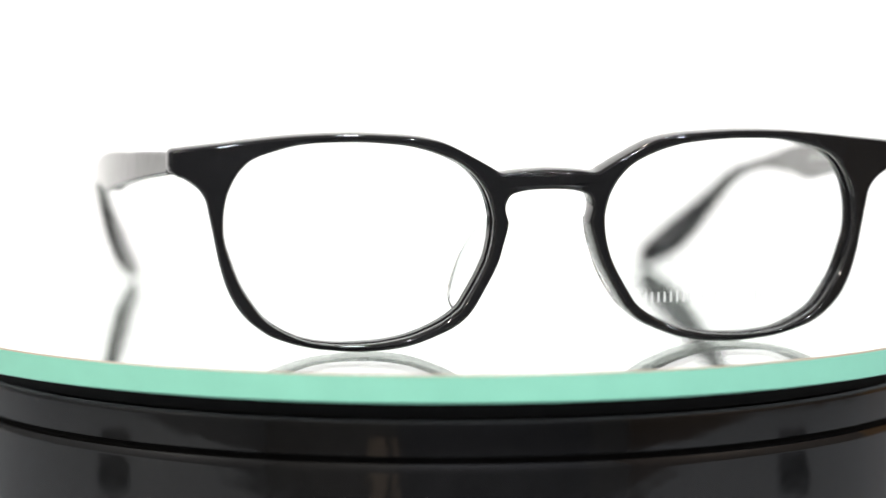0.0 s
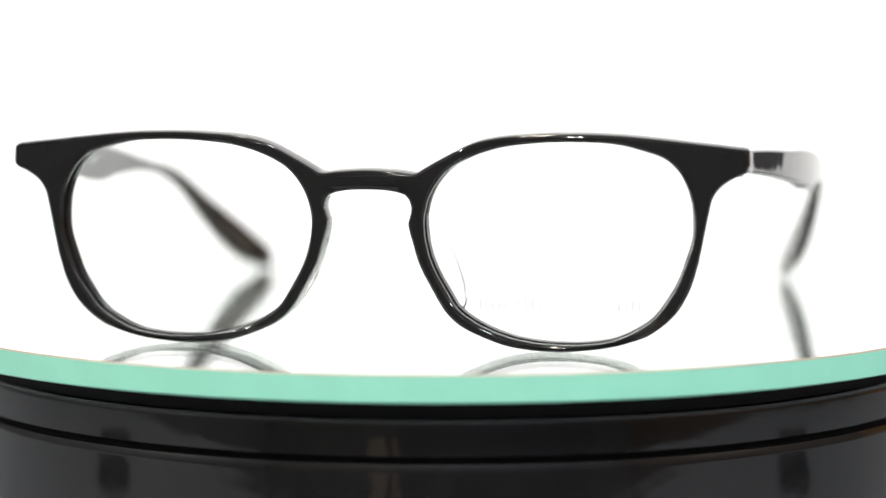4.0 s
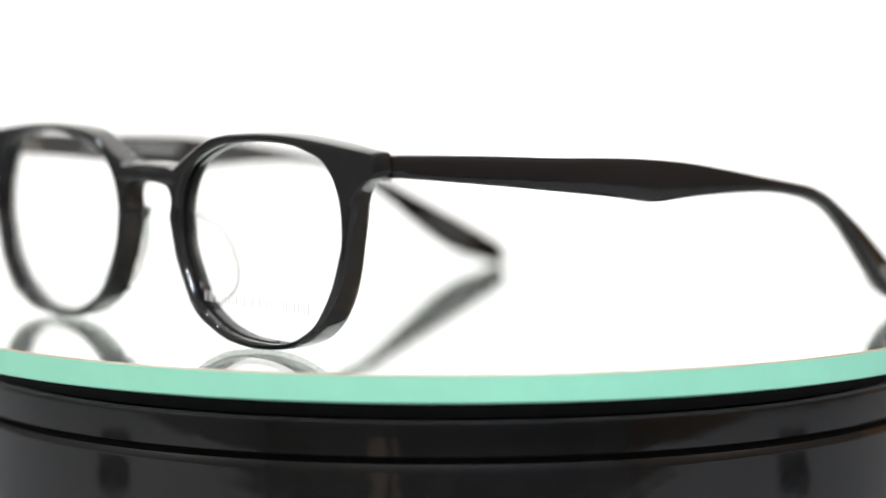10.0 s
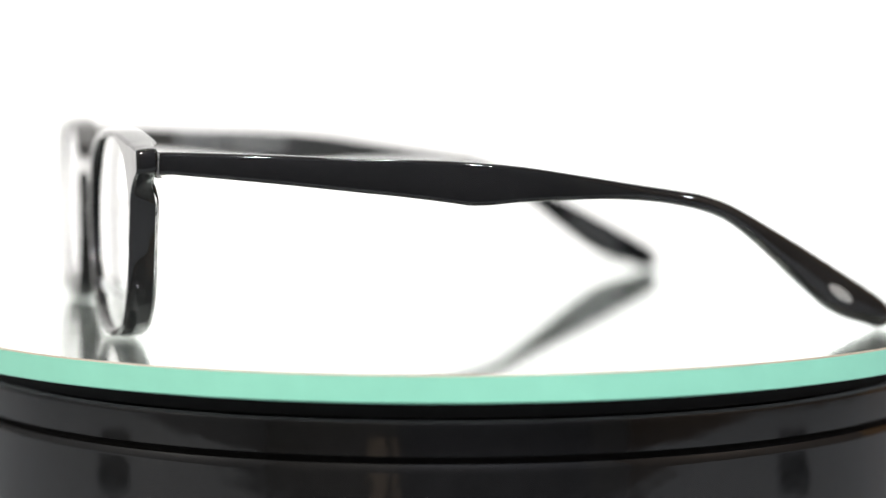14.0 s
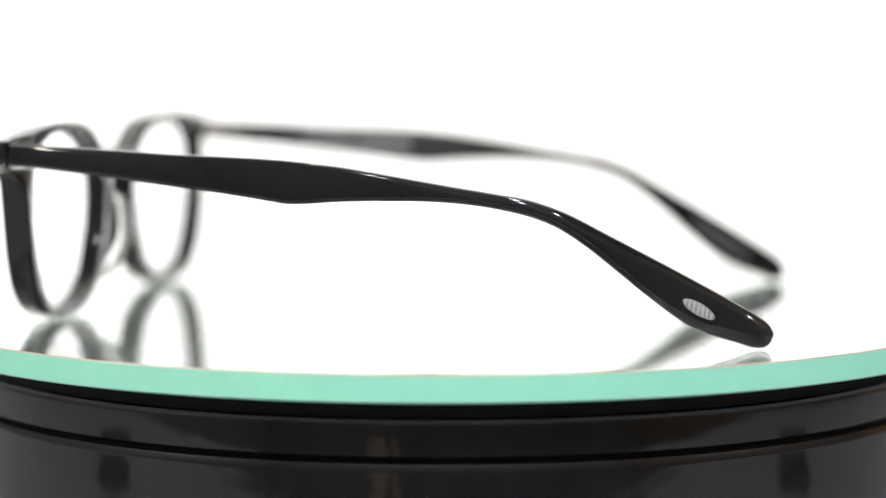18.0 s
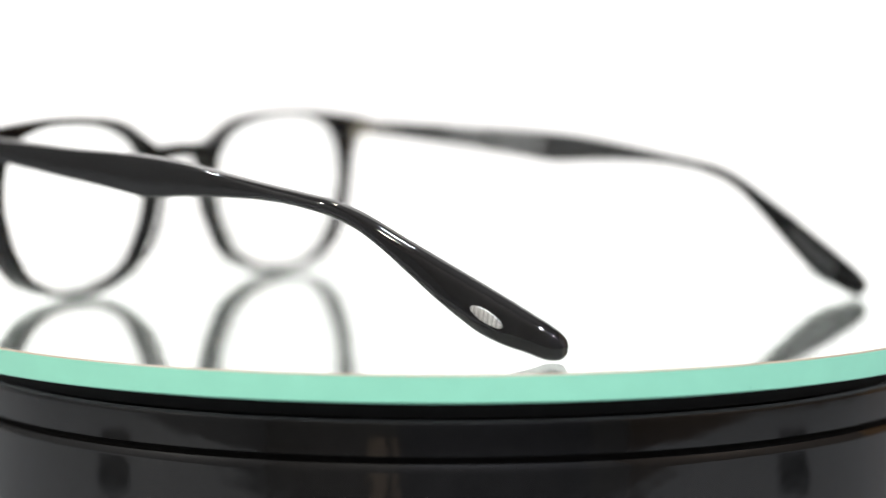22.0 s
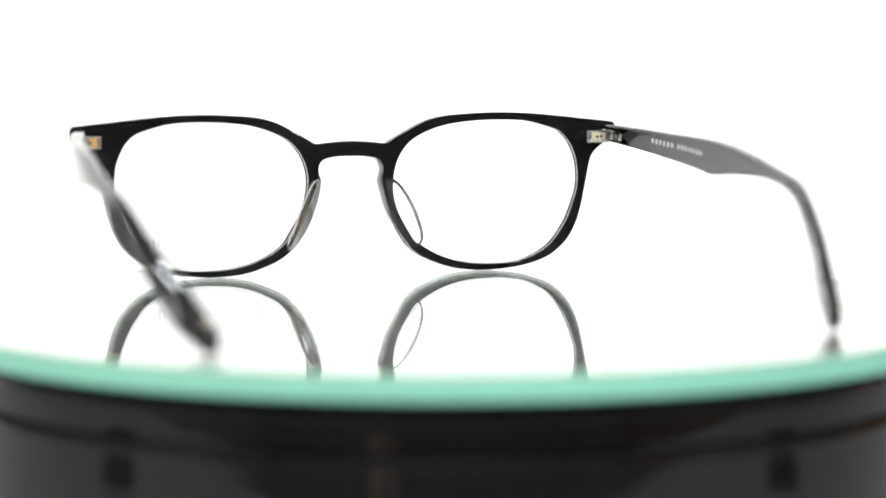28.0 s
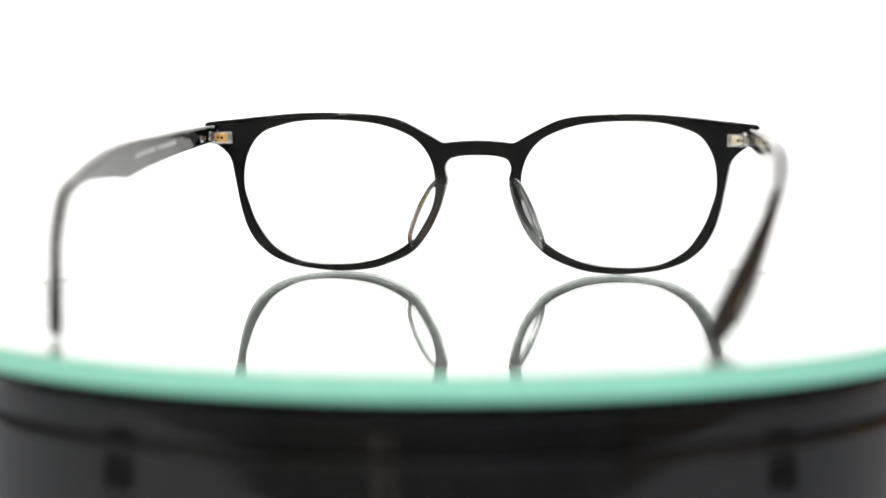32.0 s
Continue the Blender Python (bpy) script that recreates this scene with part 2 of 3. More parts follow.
def build_sweep():
    """White paper that rises in a curve behind the turntable."""
    line = [(0.28, TOP + 0.0015), (0.5, TOP + 0.0015)]
    line += [(0.5 + 0.25 * math.sin(a), TOP + 0.2515 - 0.25 * math.cos(a)) for a in np.linspace(0.1, math.pi / 2, 14)]
    line += [(0.75, 0.7), (0.75, 1.5)]
    turn = [0.0, 0.0] + [float(a) for a in np.linspace(0.1, math.pi / 2, 14)] + [math.pi / 2] * 2
    thick = 0.0008
    front = [(y, z) for y, z in line]
    back = [(y + thick * math.sin(a), z - thick * math.cos(a)) for (y, z), a in zip(line, turn)]
    bm = loft([[(x, y, z) for y, z in front + back[::-1]] for x in np.linspace(-0.95, 0.58, 7)])
    tagged(part("backdrop", bm, PAPER, sharp=60), "seamless white paper sweep, brightly lit", kind="structure")


def build_mirrored_block(x, y, turn):
    """An unseen dark block on the table beside the turntable, added for the dark patch that the glossy base mirrors."""
    box = tagged(new("mirrored_block"), "low matte black block on the grey table, added for its reflection", "box")
    box.matrix_basis = pose(x, y, TOP, 0, 0, turn)
    part("case", block((0.06, 0.05, 0.0055), (0, 0, 0.00275), 0.0015), BOXM, box)
    part("lid", block((0.062, 0.052, 0.0025), (0, 0, 0.00675), 0.001), BOXM, box)


build_table()
build_sweep()
build_mirrored_block(-0.37, -0.14, 8)
build_mirrored_block(0.37, -0.12, -12)

# ---- turntable ----
DISC_R, DISC_T = 0.1101, 0.0049


def build_turntable():
    table = tagged(new("turntable"), "round glossy black plastic turntable base on a table", "turntable")
    table.location = (0, 0, TOP)
    z = lambda mm: mm * MM - TOP
    brow = [(0.10225 - 0.0013 * (1 - math.cos(a)), z(-10.0 + 1.3 * math.sin(a))) for a in np.linspace(0, math.pi / 2, 9)]
    shoulder = [(0.10262 - 0.004 * (1 - math.cos(a)), z(-18.2 + 0.004 * math.sin(a) / MM)) for a in np.linspace(0, 0.40, 7)]
    part("neck", lathe([(0.03, z(-8.7)), (0.1012, z(-8.7)), (0.1012, z(-5.0)), (0.03, z(-5.0))]), GAP, table, "matte black recessed neck")
    part("ring", lathe([(0.09, z(-15.4)), (0.10215, z(-15.4)), (0.10225, z(-15.3)), (0.10225, z(-15.2)), *brow, (0.09, z(-8.65))]), PLASTIC, table, "glossy black upper ring")
    part("seam", lathe([(0.06, z(-16.6)), (0.1008, z(-16.6)), (0.1008, z(-15.4)), (0.06, z(-15.4))]), GAP, table, "dark groove")
    part("housing", lathe([(0.06, z(-66.5)), (0.1032, z(-66.5)), (0.1032, z(-66)), (0.1030, z(-64)), (0.1029, z(-60)), *shoulder, (0.06, z(-16.55))]), PLASTIC, table, "glossy black lower housing")
    for k in range(4):
        a = math.pi / 4 + k * math.pi / 2
        part("foot", rod(0.009, 0.0036, (0.08 * math.cos(a), 0.08 * math.sin(a), 0.0018)), GAP, table, "rubber foot")
    return table


def build_disc():
    disc = tagged(new("mirror_disc"), "round mirror plate with a pale green glass edge", "mirror")
    b = 0.00025
    part("glass_edge", lathe([(DISC_R - b, -DISC_T), (DISC_R, -DISC_T + b), (DISC_R, -b)], 360, cap=False), EDGE, disc, "pale mint green ground glass edge")
    part("bevel", lathe([(DISC_R, -b), (DISC_R - b, 0.0), (DISC_R - 2 * b, 0.00003)], 360, cap=False), BEVEL, disc, "polished edge bevel with a tan reflection in its colour")
    clear = part("glass_top", lathe([(DISC_R - 1.9 * b, 0.0)], 360), PLATE, disc, "clear glass top", smooth=False)
    clear.visible_shadow = False
    cup = lathe([(DISC_R - 0.0007, -0.0002), (DISC_R - 0.0007, -DISC_T + 0.0001)], 360, cap=False)
    cup.faces.new([v for v in cup.verts if v.co.z < -DISC_T / 2])
    part("mirror_face", cup, MIRROR, disc, "silvered back")
    return disc


turntable = build_turntable()
disc = build_disc()

# ---- eyeglasses, in millimetres about the turning axis, facing -y ----
SHIFT = 0.3                                  # the front's middle lies this far beside the axis
FRONT = -77.2                                # the front face
BOW = 1.8
YAW = 0.023                                  # the front sits a little skew to the temples
RIM_BLACK, RIM_BACK = 4.75, 5.5              # black layer, then the crystal layer behind it

GROOVE = 1.5, 3.4                            # the lens groove, behind the face

BROW = [(0, 32.75), (5.3, 32.5), (8.9, 32.2), (10.4, 33.0), (13.5, 34.75), (19.6, 37.75), (24.7, 38.85), (29.9, 39.25),
        (36, 39.5), (45.3, 39.3), (55.6, 38.4), (66, 37.15)]
LUG = [(68.1, 36.85), (68.55, 36.4), (68.75, 34.95), (68.75, 33.2), (68.3, 32.55), (66.1, 31.5), (64.05, 30.05), (62.85, 28.2)]
LOWER = [(62.25, 25.6), (61.1, 19.9), (60.35, 16.3), (58.65, 11.1), (56.1, 7.0), (52, 3.6), (48.9, 2.25), (44.8, 1.1), (40.6, 0.45),
         (35.1, 0.05), (29.2, 0.35), (25.1, 1.1), (20.9, 2.6), (17.3, 4.35), (14.7, 6.6), (11.6, 11.6), (9.5, 15.7)]
NOSE = [(8.45, 19.1), (7.6, 22.2), (7.5, 23.1), (7.8, 24.1), (8.1, 25.5), (7.9, 26.7), (7.2, 27.8), (5.85, 28.35), (3.3, 28.75), (0, 28.85)]
HOLE = [(36, 37.85), (45.3, 37.5), (50.5, 36.3), (54.1, 35), (56.1, 33.4), (57.6, 31.3), (58.9, 28.2), (59.5, 24.6), (59.4, 20.5),
        (58.5, 17.4), (56.7, 12.7), (54.5, 9.1), (51.9, 6), (45.8, 2.65), (40.6, 1.65), (35.4, 1.5), (30.2, 1.85), (25, 3), (19.8, 5.3),
        (16.7, 7.6), (15, 10.1), (12.6, 14.3), (11.5, 16.9), (10.7, 20.4), (10.5, 23.5), (10.7, 25.1), (11.5, 27.85), (13, 30.5),
        (15.5, 33.1), (19.6, 35.25), (24.7, 36.8), (29.9, 37.5)]
TEMPLE_TOP = [(-70.7, 36.45), (-60.2, 36.1), (-49.7, 35.65), (-39.1, 35.1), (-28.9, 34.8), (-18.6, 34.3), (-8.4, 33.3), (1.8, 31.7), (11.9, 30),
              (21.8, 28.4), (26.9, 27.5), (32, 25.8), (42.2, 20.6), (53, 14.7), (63.7, 8.6), (68.1, 5.9), (69.5, 4.8), (70.3, 3.7), (70.6, 2.9)]
TEMPLE_BOTTOM = [(-70.7, 32.4), (-60.3, 31.4), (-49.7, 30.3), (-39.3, 29.1), (-28.9, 27.9), (-20.6, 26.75), (-18.1, 26.35), (-16.1, 26.3), (-8.4, 26.8),
                 (1.8, 27.1), (11.9, 26.9), (21.75, 25.7), (26.85, 24.5), (31.95, 22.5), (37.05, 19.1), (42.25, 14.9), (47.45, 10.5), (52.4, 6.6),
                 (54.9, 4.8), (58.4, 3.1), (63.7, 1.4), (68.1, 0.25), (69.3, 0.5), (70.2, 1.5), (70.6, 2.6)]
TEMPLE_OUT = [(-70, 69.0), (-45, 73.0), (-15, 75.6), (10, 76.0), (30, 74.6), (45, 71.5), (57, 67.8), (70, 63.7), (72, 63.0)]


def step(x, a, b):
    u = min(1, max(0, (x - a) / (b - a)))
    return u * u * (3 - 2 * u)


def front_point(x, z, d):
    """A point of the front: d millimetres behind its face, which bows back a little and thickens at the lugs."""
    lug = step(abs(x), 59, 65) * step(z, 26, 31)
    lean = 0.0045 * d * max(0.0, abs(x) - 36) * (1 - lug)
    x += (0.1 * d * lug - lean) * (1 if x > 0 else -1)
    z += 0.06 * d * step(z, 8, 30)
    d *= 1 - 0.3 * lug
    bridge = (1 - step(abs(x), 4.5, 8.0)) * step(z, 26, 28.5) * (1 - min(1.0, d / 3.5))
    d += bridge * (0.055 * (z - 31.3) ** 2 + 0.12 * math.cos(0.75 * x))
    return ((x + SHIFT) * MM, (FRONT + BOW * (x / 68) ** 2 - YAW * x + d) * MM, z * MM)


def bonded(ob, test):
    """The faces that are bonded to the clear layer have no gloss of their own."""
    ob.data.materials.append(BONDED)
    for p in ob.data.polygons:
        if test(p.normal):
            p.material_index = 1


def unpolished(ob, hole):
    """The groove that holds the lenses is cut, not polished."""
    ob.data.materials.append(CUT)
    for p in ob.data.polygons:
        x = p.center.x / MM - SHIFT
        depth = p.center.y / MM - FRONT - BOW * (x / 68) ** 2 + YAW * x
        if GROOVE[0] < depth < GROOVE[1] and np.min(np.linalg.norm(hole - np.array([abs(x), p.center.z / MM]), axis=1)) < 1.0:
            p.material_index = 2


def even_caps(ob, depth):
    """Lets the broad faces of the front shade as the even, slightly bowed sheet that they are."""
    me = ob.data
    normals = [tuple(c.vector) for c in me.corner_normals]
    for p in me.polygons:
        if abs(p.normal.y) > 0.9 and p.area > 1e-8:
            way = 1 if p.normal.y < 0 else -1
            d = 0.0 if way > 0 else depth
            for k in p.loop_indices:
                co = me.vertices[me.loops[k].vertex_index].co
                x, z = co.x / MM - SHIFT, co.z / MM - 0.06 * d * step(co.z / MM, 8, 30)
                along = Vector(front_point(x + 0.8, z, d)) - Vector(front_point(x - 0.8, z, d))
                up = Vector(front_point(x, z + 0.8, d)) - Vector(front_point(x, z - 0.8, d))
                normals[k] = tuple((along.cross(up)).normalized() * way)
    me.normals_split_custom_set(normals)


def build_front(glasses):
    half = BROW + LUG + LOWER + NOSE
    whole = half + [(-x, z) for x, z in half[::-1] if x > 0.01]
    outer = closed_curve(whole, 620)
    hole = closed_curve(HOLE, 220)
    other = hole * np.array([-1, 1])
    b = 0.85
    bulge = lambda d: 0.12 * ((d - 2.8) / 1.95) ** 2            # the outer walls are a little rounded
    arc = [(b * (1 - math.sin(a)), b * (1 - math.cos(a))) for a in np.linspace(0, math.pi / 2, 6)]
    edge = [(i + bulge(b), d, i) for i, d in arc]
    wall = [(bulge(d), d, cut) for d, cut in ((b + 0.1, 0), (GROOVE[0], 0), (GROOVE[0] + 0.15, 0.12), (2.0, 0.12), (2.5, 0.12), (GROOVE[1] - 0.15, 0.12), (GROOVE[1], 0), (3.9, 0), (RIM_BLACK, 0))]
    front = part("front_frame", sheet_solid(outer, [hole, other], edge + wall, front_point), BLACK, glasses, "polished black acetate front")
    bonded(front, lambda n: n.y > 0.8)
    unpolished(front, hole)
    back = [(bulge(RIM_BLACK) + i * 0.75, RIM_BACK - d * 0.75, i * 0.75) for i, d in arc[::-1]]
    even_caps(front, RIM_BLACK)
    clear = part("crystal_backing", sheet_solid(outer, [hole, other], [(bulge(RIM_BLACK), RIM_BLACK + 0.01, 0)] + back, front_point, False), CRYSTAL, front, "clear crystal layer behind the black face")
    even_caps(clear, RIM_BACK)
    for side in (1, -1):
        part("nose_pad", nose_pad(side), PAD, front, "clear crystal nose pad")
    return hole


def nose_pad(side):
    """A clear leaf that stands back from the nose side of the rim."""
    rows = []
    line = [(8.0, 23.6), (8.5, 20.2), (9.6, 16.4), (11.2, 12.4), (13.3, 8.9), (15.4, 6.4)]
    count = 40
    z_at = np.linspace(0, 1, count)
    xs, zs = (table_curve([(i / 5, p[k]) for i, p in enumerate(line)], z_at) for k in (0, 1))
    for u, x, z in zip(z_at, xs, zs):
        swell = max(0.0, math.sin(math.pi * (0.02 + 0.96 * u)))
        reach, thick = 1.0 + 7.0 * swell ** (0.45 + 0.3 * u), 0.35 + 0.5 * swell ** 0.5
        ring = []
        for k in range(32):
            a = 2 * math.pi * k / 32
            c, t = math.cos(a), math.sin(a)
            c, t = reach * (0.5 + 0.5 * math.copysign(abs(c) ** 0.55, c)) - 0.3, thick * math.copysign(abs(t) ** 0.8, t)
            ring.append(((side * (x + 0.62 * c - 0.78 * t) + SHIFT) * MM, (FRONT + RIM_BACK - YAW * side * x + 0.78 * c + 0.62 * t) * MM, (z + 0.05 * c) * MM))
        rows.append(ring)
    return loft(rows)


def build_lens(glasses, hole, side):
    """A clear demo lens, domed forward, held in the rim's groove."""
    rim = inset(hole, -0.5) * np.array([side, 1])
    mid = rim.mean(0)
    dome = lambda p, d: (p[0], p[1], 2.2 + d - 2.4 * (1 - np.sum((p - mid) ** 2) / 26.0 ** 2))
    bm = bmesh.new()
    faces = []
    for d in (0.0, 1.2):
        rows = []
        for k in np.linspace(1, 0.12, 9):
            pts = mid + (rim[::2] - mid) * k
            rows.append([bm.verts.new(((p[0] + SHIFT) * MM, (FRONT + BOW * (p[0] / 68) ** 2 - YAW * p[0] + dome(p, d)[2]) * MM, p[1] * MM)) for p in pts])
        for a, b in zip(rows, rows[1:]):
            for i in range(len(a)):
                bm.faces.new((a[i], a[(i + 1) % len(a)], b[(i + 1) % len(a)], b[i]))
        bm.faces.new(rows[-1])
        faces.append(rows[0])
    a, b = faces
    for i in range(len(a)):
        bm.faces.new((a[i], a[(i + 1) % len(a)], b[(i + 1) % len(a)], b[i]))
    lens = part("lens", bm, LENS, glasses, "thin clear demo lens", sharp=50)
    lens.visible_shadow = False
    if side > 0:
        x = 18.0
        for k, wide in enumerate((2.1, 2.1, 2.1, 2.1, 2.3, 2.1, 0, 1.8, 1.8, 2.1, 2.1, 1.8, 0.8, 2.1, 2.2)):
            if wide == 0:
                x += 1.6
                continue
            wide *= 1.12
            p = np.array([x + wide / 2, 8.75])
            y = FRONT + BOW * (p[0] / 68) ** 2 - YAW * p[0] + dome(p, 0)[2] - 0.06
            for off in ((-0.3, 0.3) if wide > 1.2 else (0.0,)):
                part("print_bar", block((wide * 0.17 * MM, 0.04 * MM, 1.9 * MM), ((p[0] + off * wide * 0.85 + SHIFT) * MM, y * MM, p[1] * MM), 0), LENS_PRINT, lens, "small white printed bar")
            x += wide
    return lens


FULL, OUTER = 3.6, 2.45                       # thickness of the temples, and of their black outer layer


def temple_section(y, side, d0, d1, bow, shrink=0.0):
    """A cross-section of the temple between two depths from its outer face, with rounded outer corners."""
    top, low = float(table_curve(TEMPLE_TOP, np.array([y]))[0]), float(table_curve(TEMPLE_BOTTOM, np.array([y]))[0])
    if top - low < 0.25:
        m = (top + low) / 2
        top, low = m + 0.125, m - 0.125
    out = float(table_curve(TEMPLE_OUT, np.array([y]))[0]) + bow * (y + 70)
    end = math.sqrt(max(0.0, 1 - (max(0.0, y - 67.9) / 2.75) ** 2)) * 0.97 + 0.03
    full = FULL
    h = (top - low) / 2
    r = min(0.8 + 1.0 * step(y, 0, 35), h * 0.9)
    slim = 1 - 0.1 * step(y, 0, 40)
    ring = []
    near = d0 < 0.01
    far = d1 > full - 0.01
    mid = full / 2
    s0, s1 = mid + (d0 - mid) * end * slim, mid + (d1 - mid) * end * slim
    def corner(cx, cz, a0, a1, rr):
        share = (0, 0.25, 0.5, 0.75, 1) if rr > 0.05 else (0, 0.01, 0.02, 0.98, 1)
        return [(cx + rr * math.cos(a0 + (a1 - a0) * k), cz + rr * math.sin(a0 + (a1 - a0) * k)) for k in share]
    q = math.pi / 2
    rn, rf = (min(r, (s1 - s0) * 0.95) if near else 0.02), (min(r, (s1 - s0) * 0.95) if far else 0.02)
    pts = corner(s1 - rf, top - rf, q, 0, rf) + corner(s1 - rf, low + rf, 0, -q, rf)
    pts += corner(s0 + rn, low + rn, -q, -2 * q, rn) + corner(s0 + rn, top - rn, 2 * q, q, rn)
    return [((side * (out - d) + SHIFT) * MM, y * MM, z * MM) for d, z in pts]


def build_temple(glasses, side, bow):
    ys = np.concatenate([np.linspace(-71.3 - YAW * side * 65, 59, 110), np.linspace(60, 68, 12), 70.6 - 2.5 * np.linspace(1, 0.0, 12) ** 2])
    arm = part("temple", loft([temple_section(y, side, 0.0, OUTER, bow) for y in ys]), BLACK, glasses, "polished black acetate temple arm", sharp=60)
    bonded(arm, lambda n: n.x * side < -0.9)
    lining = loft([temple_section(y, side, OUTER + 0.02, FULL, bow) for y in ys])
    bmesh.ops.delete(lining, geom=[f for k, f in enumerate(lining.faces) if k % 20 == 14 and k < 20 * (len(ys) - 1)], context="FACES_ONLY")
    part("crystal_lining", lining, CRYSTAL, arm, "clear crystal inner layer", sharp=60)
    inner = lambda y, d: side * (float(table_curve(TEMPLE_OUT, np.array([y]))[0]) + bow * (y + 70) - d) + SHIFT
    # flat metal core under the crystal, with a rounded front end
    rows = []
    for y in np.linspace(-62, 24, 70):
        top, low = float(table_curve(TEMPLE_TOP, np.array([y]))[0]), float(table_curve(TEMPLE_BOTTOM, np.array([y]))[0])
        wide = step(y, -60.5, -57) * (1 - 0.75 * step(y, -16, 24))
        m, h = (top + low) / 2, 0.4 + ((top - low) / 2 - 0.9) * wide
        rows.append([(inner(y, d) * MM, y * MM, z * MM) for d, z in ((OUTER + 0.06, m + h), (OUTER + 0.3, m + h), (OUTER + 0.3, m - h), (OUTER + 0.06, m - h))])
    part("core_plate", loft(rows), CORE, arm, "grey metal core under the clear layer", sharp=30)
    # grey oval plate under the crystal of the tip
    rows = []
    for y in np.linspace(48.6, 62.4, 30):
        top, low = float(table_curve(TEMPLE_TOP, np.array([y]))[0]), float(table_curve(TEMPLE_BOTTOM, np.array([y]))[0])
        m, h = (top + low) / 2 + 0.2, 2.1 * math.sqrt(max(0.004, 1 - ((y - 55.5) / 6.95) ** 2))
        rows.append([(inner(y, d) * MM, y * MM, z * MM) for d, z in ((OUTER + 0.1, m + h), (OUTER + 0.35, m + h), (OUTER + 0.35, m - h), (OUTER + 0.1, m - h))])
    part("tip_plate", loft(rows), CORE, arm, "grey oval plate inside the tip", sharp=30)
    y = -46.0
    for wide in (1.9, 1.9, 1.9, 1.9, 2, 1.9, 0, 1.8, 1.8, 1.8, 1.8, 1.8, 0.8, 1.8, 1.9):
        if wide:
            p = [inner(y, FULL + 0.03), inner(y + wide * 0.7, FULL + 0.03)]
            m = 0.5 * float(table_curve(TEMPLE_TOP, np.array([y]))[0]) + 0.5 * float(table_curve(TEMPLE_BOTTOM, np.array([y]))[0]) + 0.5
            turn = math.degrees(math.atan2(p[1] - p[0], wide * 0.7))
            part("lettering_bar", block((0.05 * MM, wide * 0.55 * MM, 1.15 * MM), ((p[0] + p[1]) / 2 * MM, (y + wide * 0.35) * MM, m * MM), 0, -turn), GREYPRINT, arm, "pale printed bar")
        y += wide or 1.4
    # oval filigree inlay near the tip
    bm = bmesh.new()
    cy, cz, slope = 57.3, 7.75, math.atan2(-3.5, 5.7)
    def spot(a, b, lift):
        yy, zz = cy + a * math.cos(slope) - b * math.sin(slope), cz + a * math.sin(slope) + b * math.cos(slope)
        return (inner(yy, -lift) * MM, yy * MM, zz * MM)
    rows, wide = [], 17
    for a in np.linspace(-3.28, 3.28, 96):
        h = 1.08 * math.sqrt(max(0.004, 1 - (a / 3.3) ** 2))
        row = []
        for k in range(wide):
            b = h * (2 * k / (wide - 1) - 1)
            rim = abs(2 * k / (wide - 1) - 1) > 0.99 or abs(a) > 3.2
            row.append(bm.verts.new(spot(a, b, -0.05 if rim else 0.06 + 0.09 * abs(math.cos(math.pi * (a - 0.6 * b) / 0.42) * math.cos(math.pi * (b + 0.2 * a) / 0.6)))))
        rows.append(row)
    for a, b in zip(rows, rows[1:]):
        for k in range(wide - 1):
            bm.faces.new((a[k], a[k + 1], b[k + 1], b[k]))
    part("inlay", bm, SILVER, arm, "oval silver filigree inlay", sharp=20)


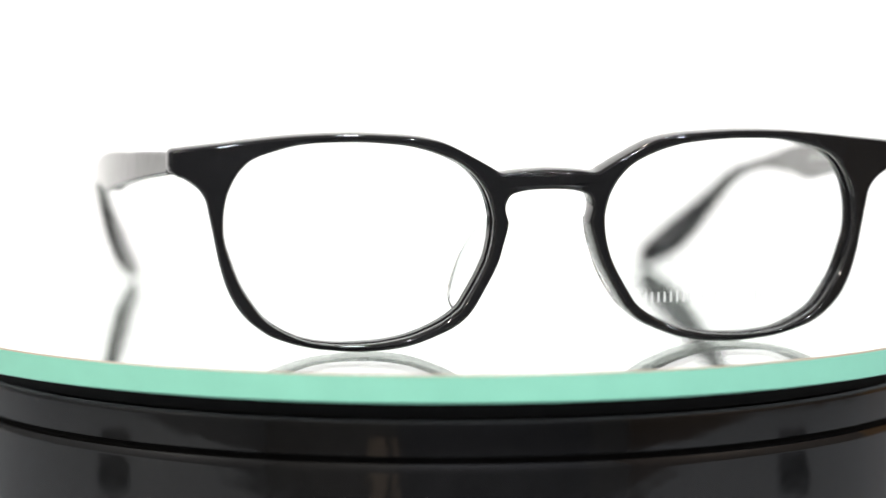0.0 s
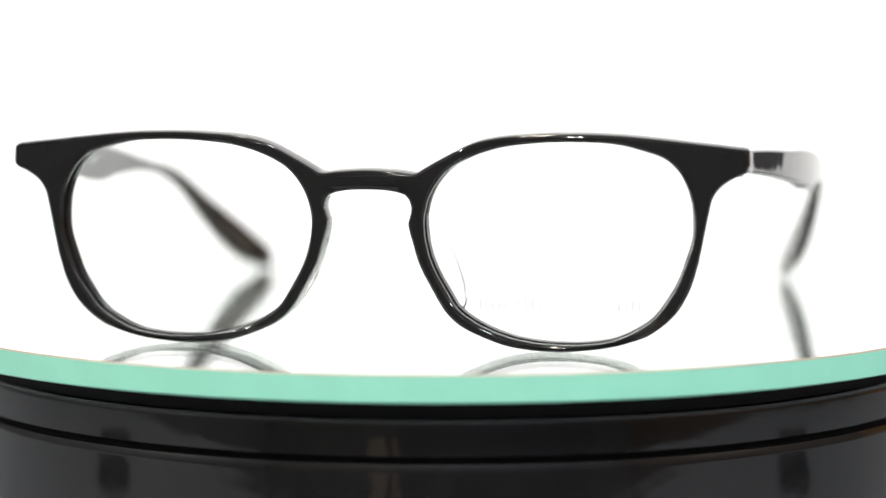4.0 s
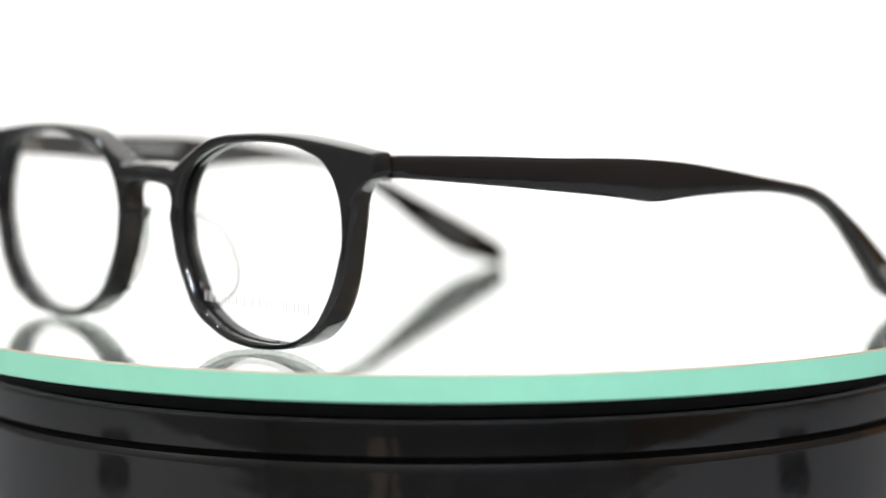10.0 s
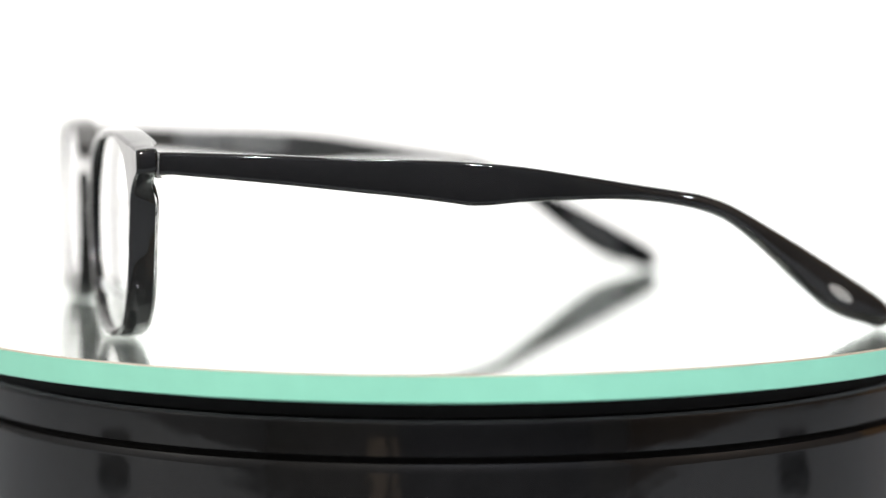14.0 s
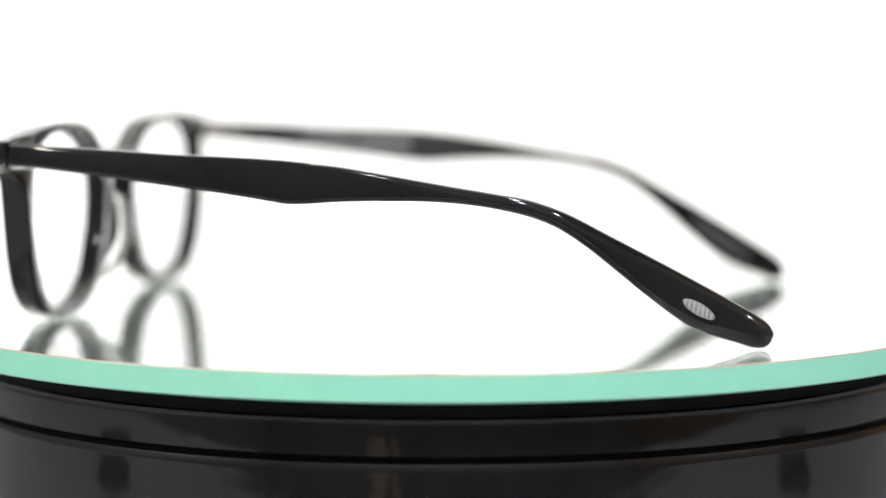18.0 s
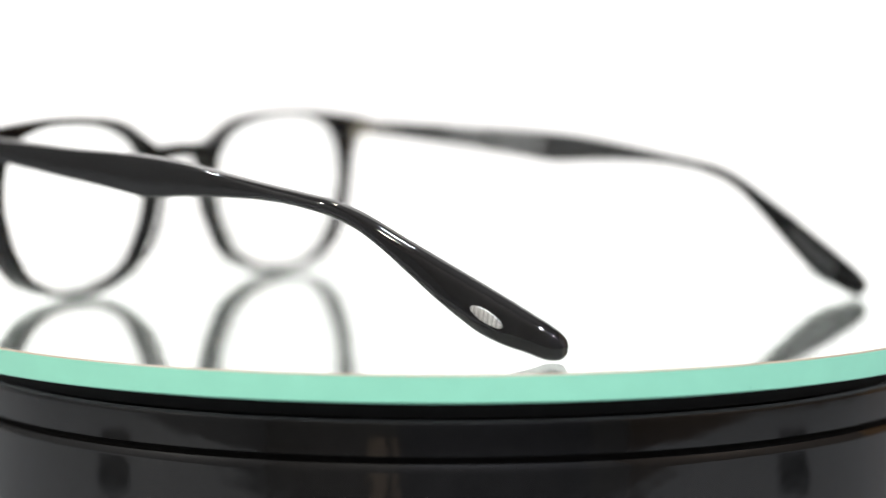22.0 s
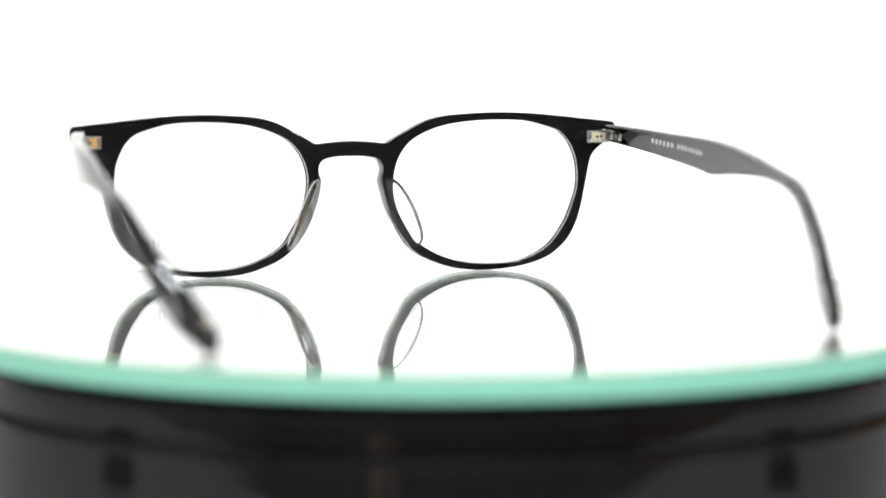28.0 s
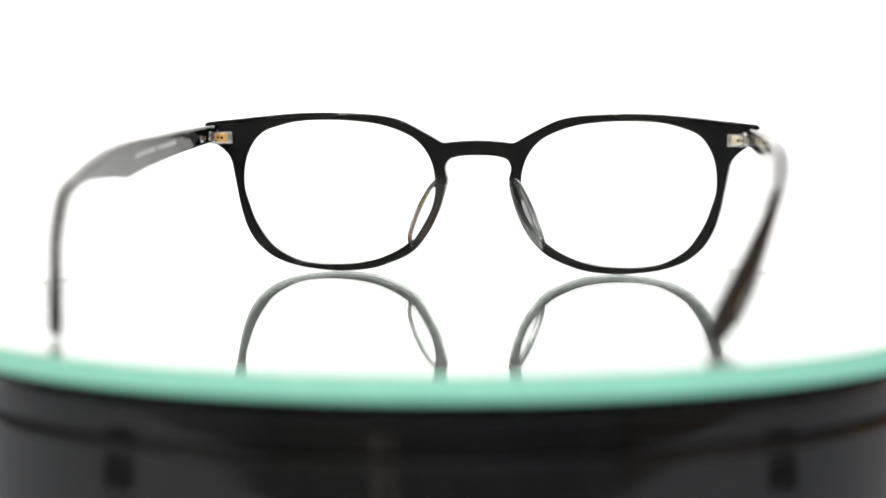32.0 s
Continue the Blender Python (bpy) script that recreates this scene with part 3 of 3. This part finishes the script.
def build_hinge(glasses, side):
    s = lambda x: (side * (x + (0.8 if side > 0 else 0.2)) + SHIFT) * MM
    back = FRONT + BOW + RIM_BACK * 0.7 - YAW * side * 65
    hinge = part("hinge", block((6.0 * MM, 1.1 * MM, 3.1 * MM), (s(63.9), (back + 0.35) * MM, 33.3 * MM), 0.0002, 0), STEEL, glasses, "polished steel hinge")
    for z in (32.75, 33.75, 34.75):
        part("knuckle", rod(0.95 * MM, 0.9 * MM, (s(65.4), (back + 1.3) * MM, z * MM)), STEEL, hinge)
    part("hinge_leaf", block((1.0 * MM, 6.2 * MM, 2.2 * MM), (s(65.0), (back + 4.2) * MM, 33.9 * MM), 0.0002, side * -9.0), STEEL, hinge)
    part("screw", rod(0.55 * MM, 3.1 * MM, (s(65.4), (back + 1.3) * MM, 33.75 * MM)), STEEL, hinge, "small hinge screw")
    part("inset_plate", block((4.2 * MM, 0.3 * MM, 2.1 * MM), (s(64.2), (back + 0.82) * MM, 33.3 * MM), 0.00005), AMBER if side > 0 else CREAM, hinge, "brass inset with an amber reflection in its colour" if side > 0 else "brass inset with a cream reflection in its colour")
    part("rivet", rod(0.42 * MM, 0.3 * MM, (s(63.6), (back + 0.9) * MM, 33.3 * MM), "Y"), GAP, hinge, "dark rivet hole")
    part("core_tip", block((0.5 * MM, 3.0 * MM, 1.6 * MM), (s(65.9), -60.6 * MM, 33.4 * MM), 0.0002, side * -9.0), STEEL, hinge, "end of the temple core")


def build_eyeglasses():
    glasses = tagged(new("eyeglasses"), "black acetate eyeglasses with clear demo lenses on a mirror disc", "eyeglasses")
    hole = build_front(glasses)
    for side in (1, -1):
        build_lens(glasses, hole, side)
        build_temple(glasses, side, 0.036 if side > 0 else -0.021)
        build_hinge(glasses, side)
    return glasses


glasses = build_eyeglasses()

# the point that the lens is focused on
focus_point = new("focus_point")
cam.data.dof.use_dof = True
cam.data.dof.focus_object = focus_point
cam.data.dof.aperture_fstop = 7.0


def motions():
    times = [k * 0.5 for k in range(int(CLIP * 2) + 1)]
    for thing in (disc, glasses):
        walk(thing, [(t, pose(0, 0, 0, 0, 0, -TURN_RATE * (t - FRONT_TIME))) for t in times])
    ahead = lambda m, d: Matrix.Translation(m @ Vector((0, 0, -d)))
    walk(focus_point, [(0, ahead(NEAR, 0.436)), (3.5, ahead(NEAR, 0.436)), (6, ahead(NEAR, 0.439)), (9, ahead(NEAR, 0.430)), (14, ahead(NEAR, 0.428)), (20, ahead(NEAR, 0.430)),
                       (24.15, ahead(NEAR, 0.430)), (24.5, ahead(NEAR, 0.472)), (25.5, ahead(NEAR, 0.472)), (26.8, ahead(NEAR, 0.434)), (27.57, ahead(NEAR, 0.432)), (27.7, ahead(FAR, 0.53)), (27.8, ahead(FAR, 0.578)), (27.95, ahead(FAR, 0.597)), (CLIP, ahead(FAR, 0.60))])


motions()
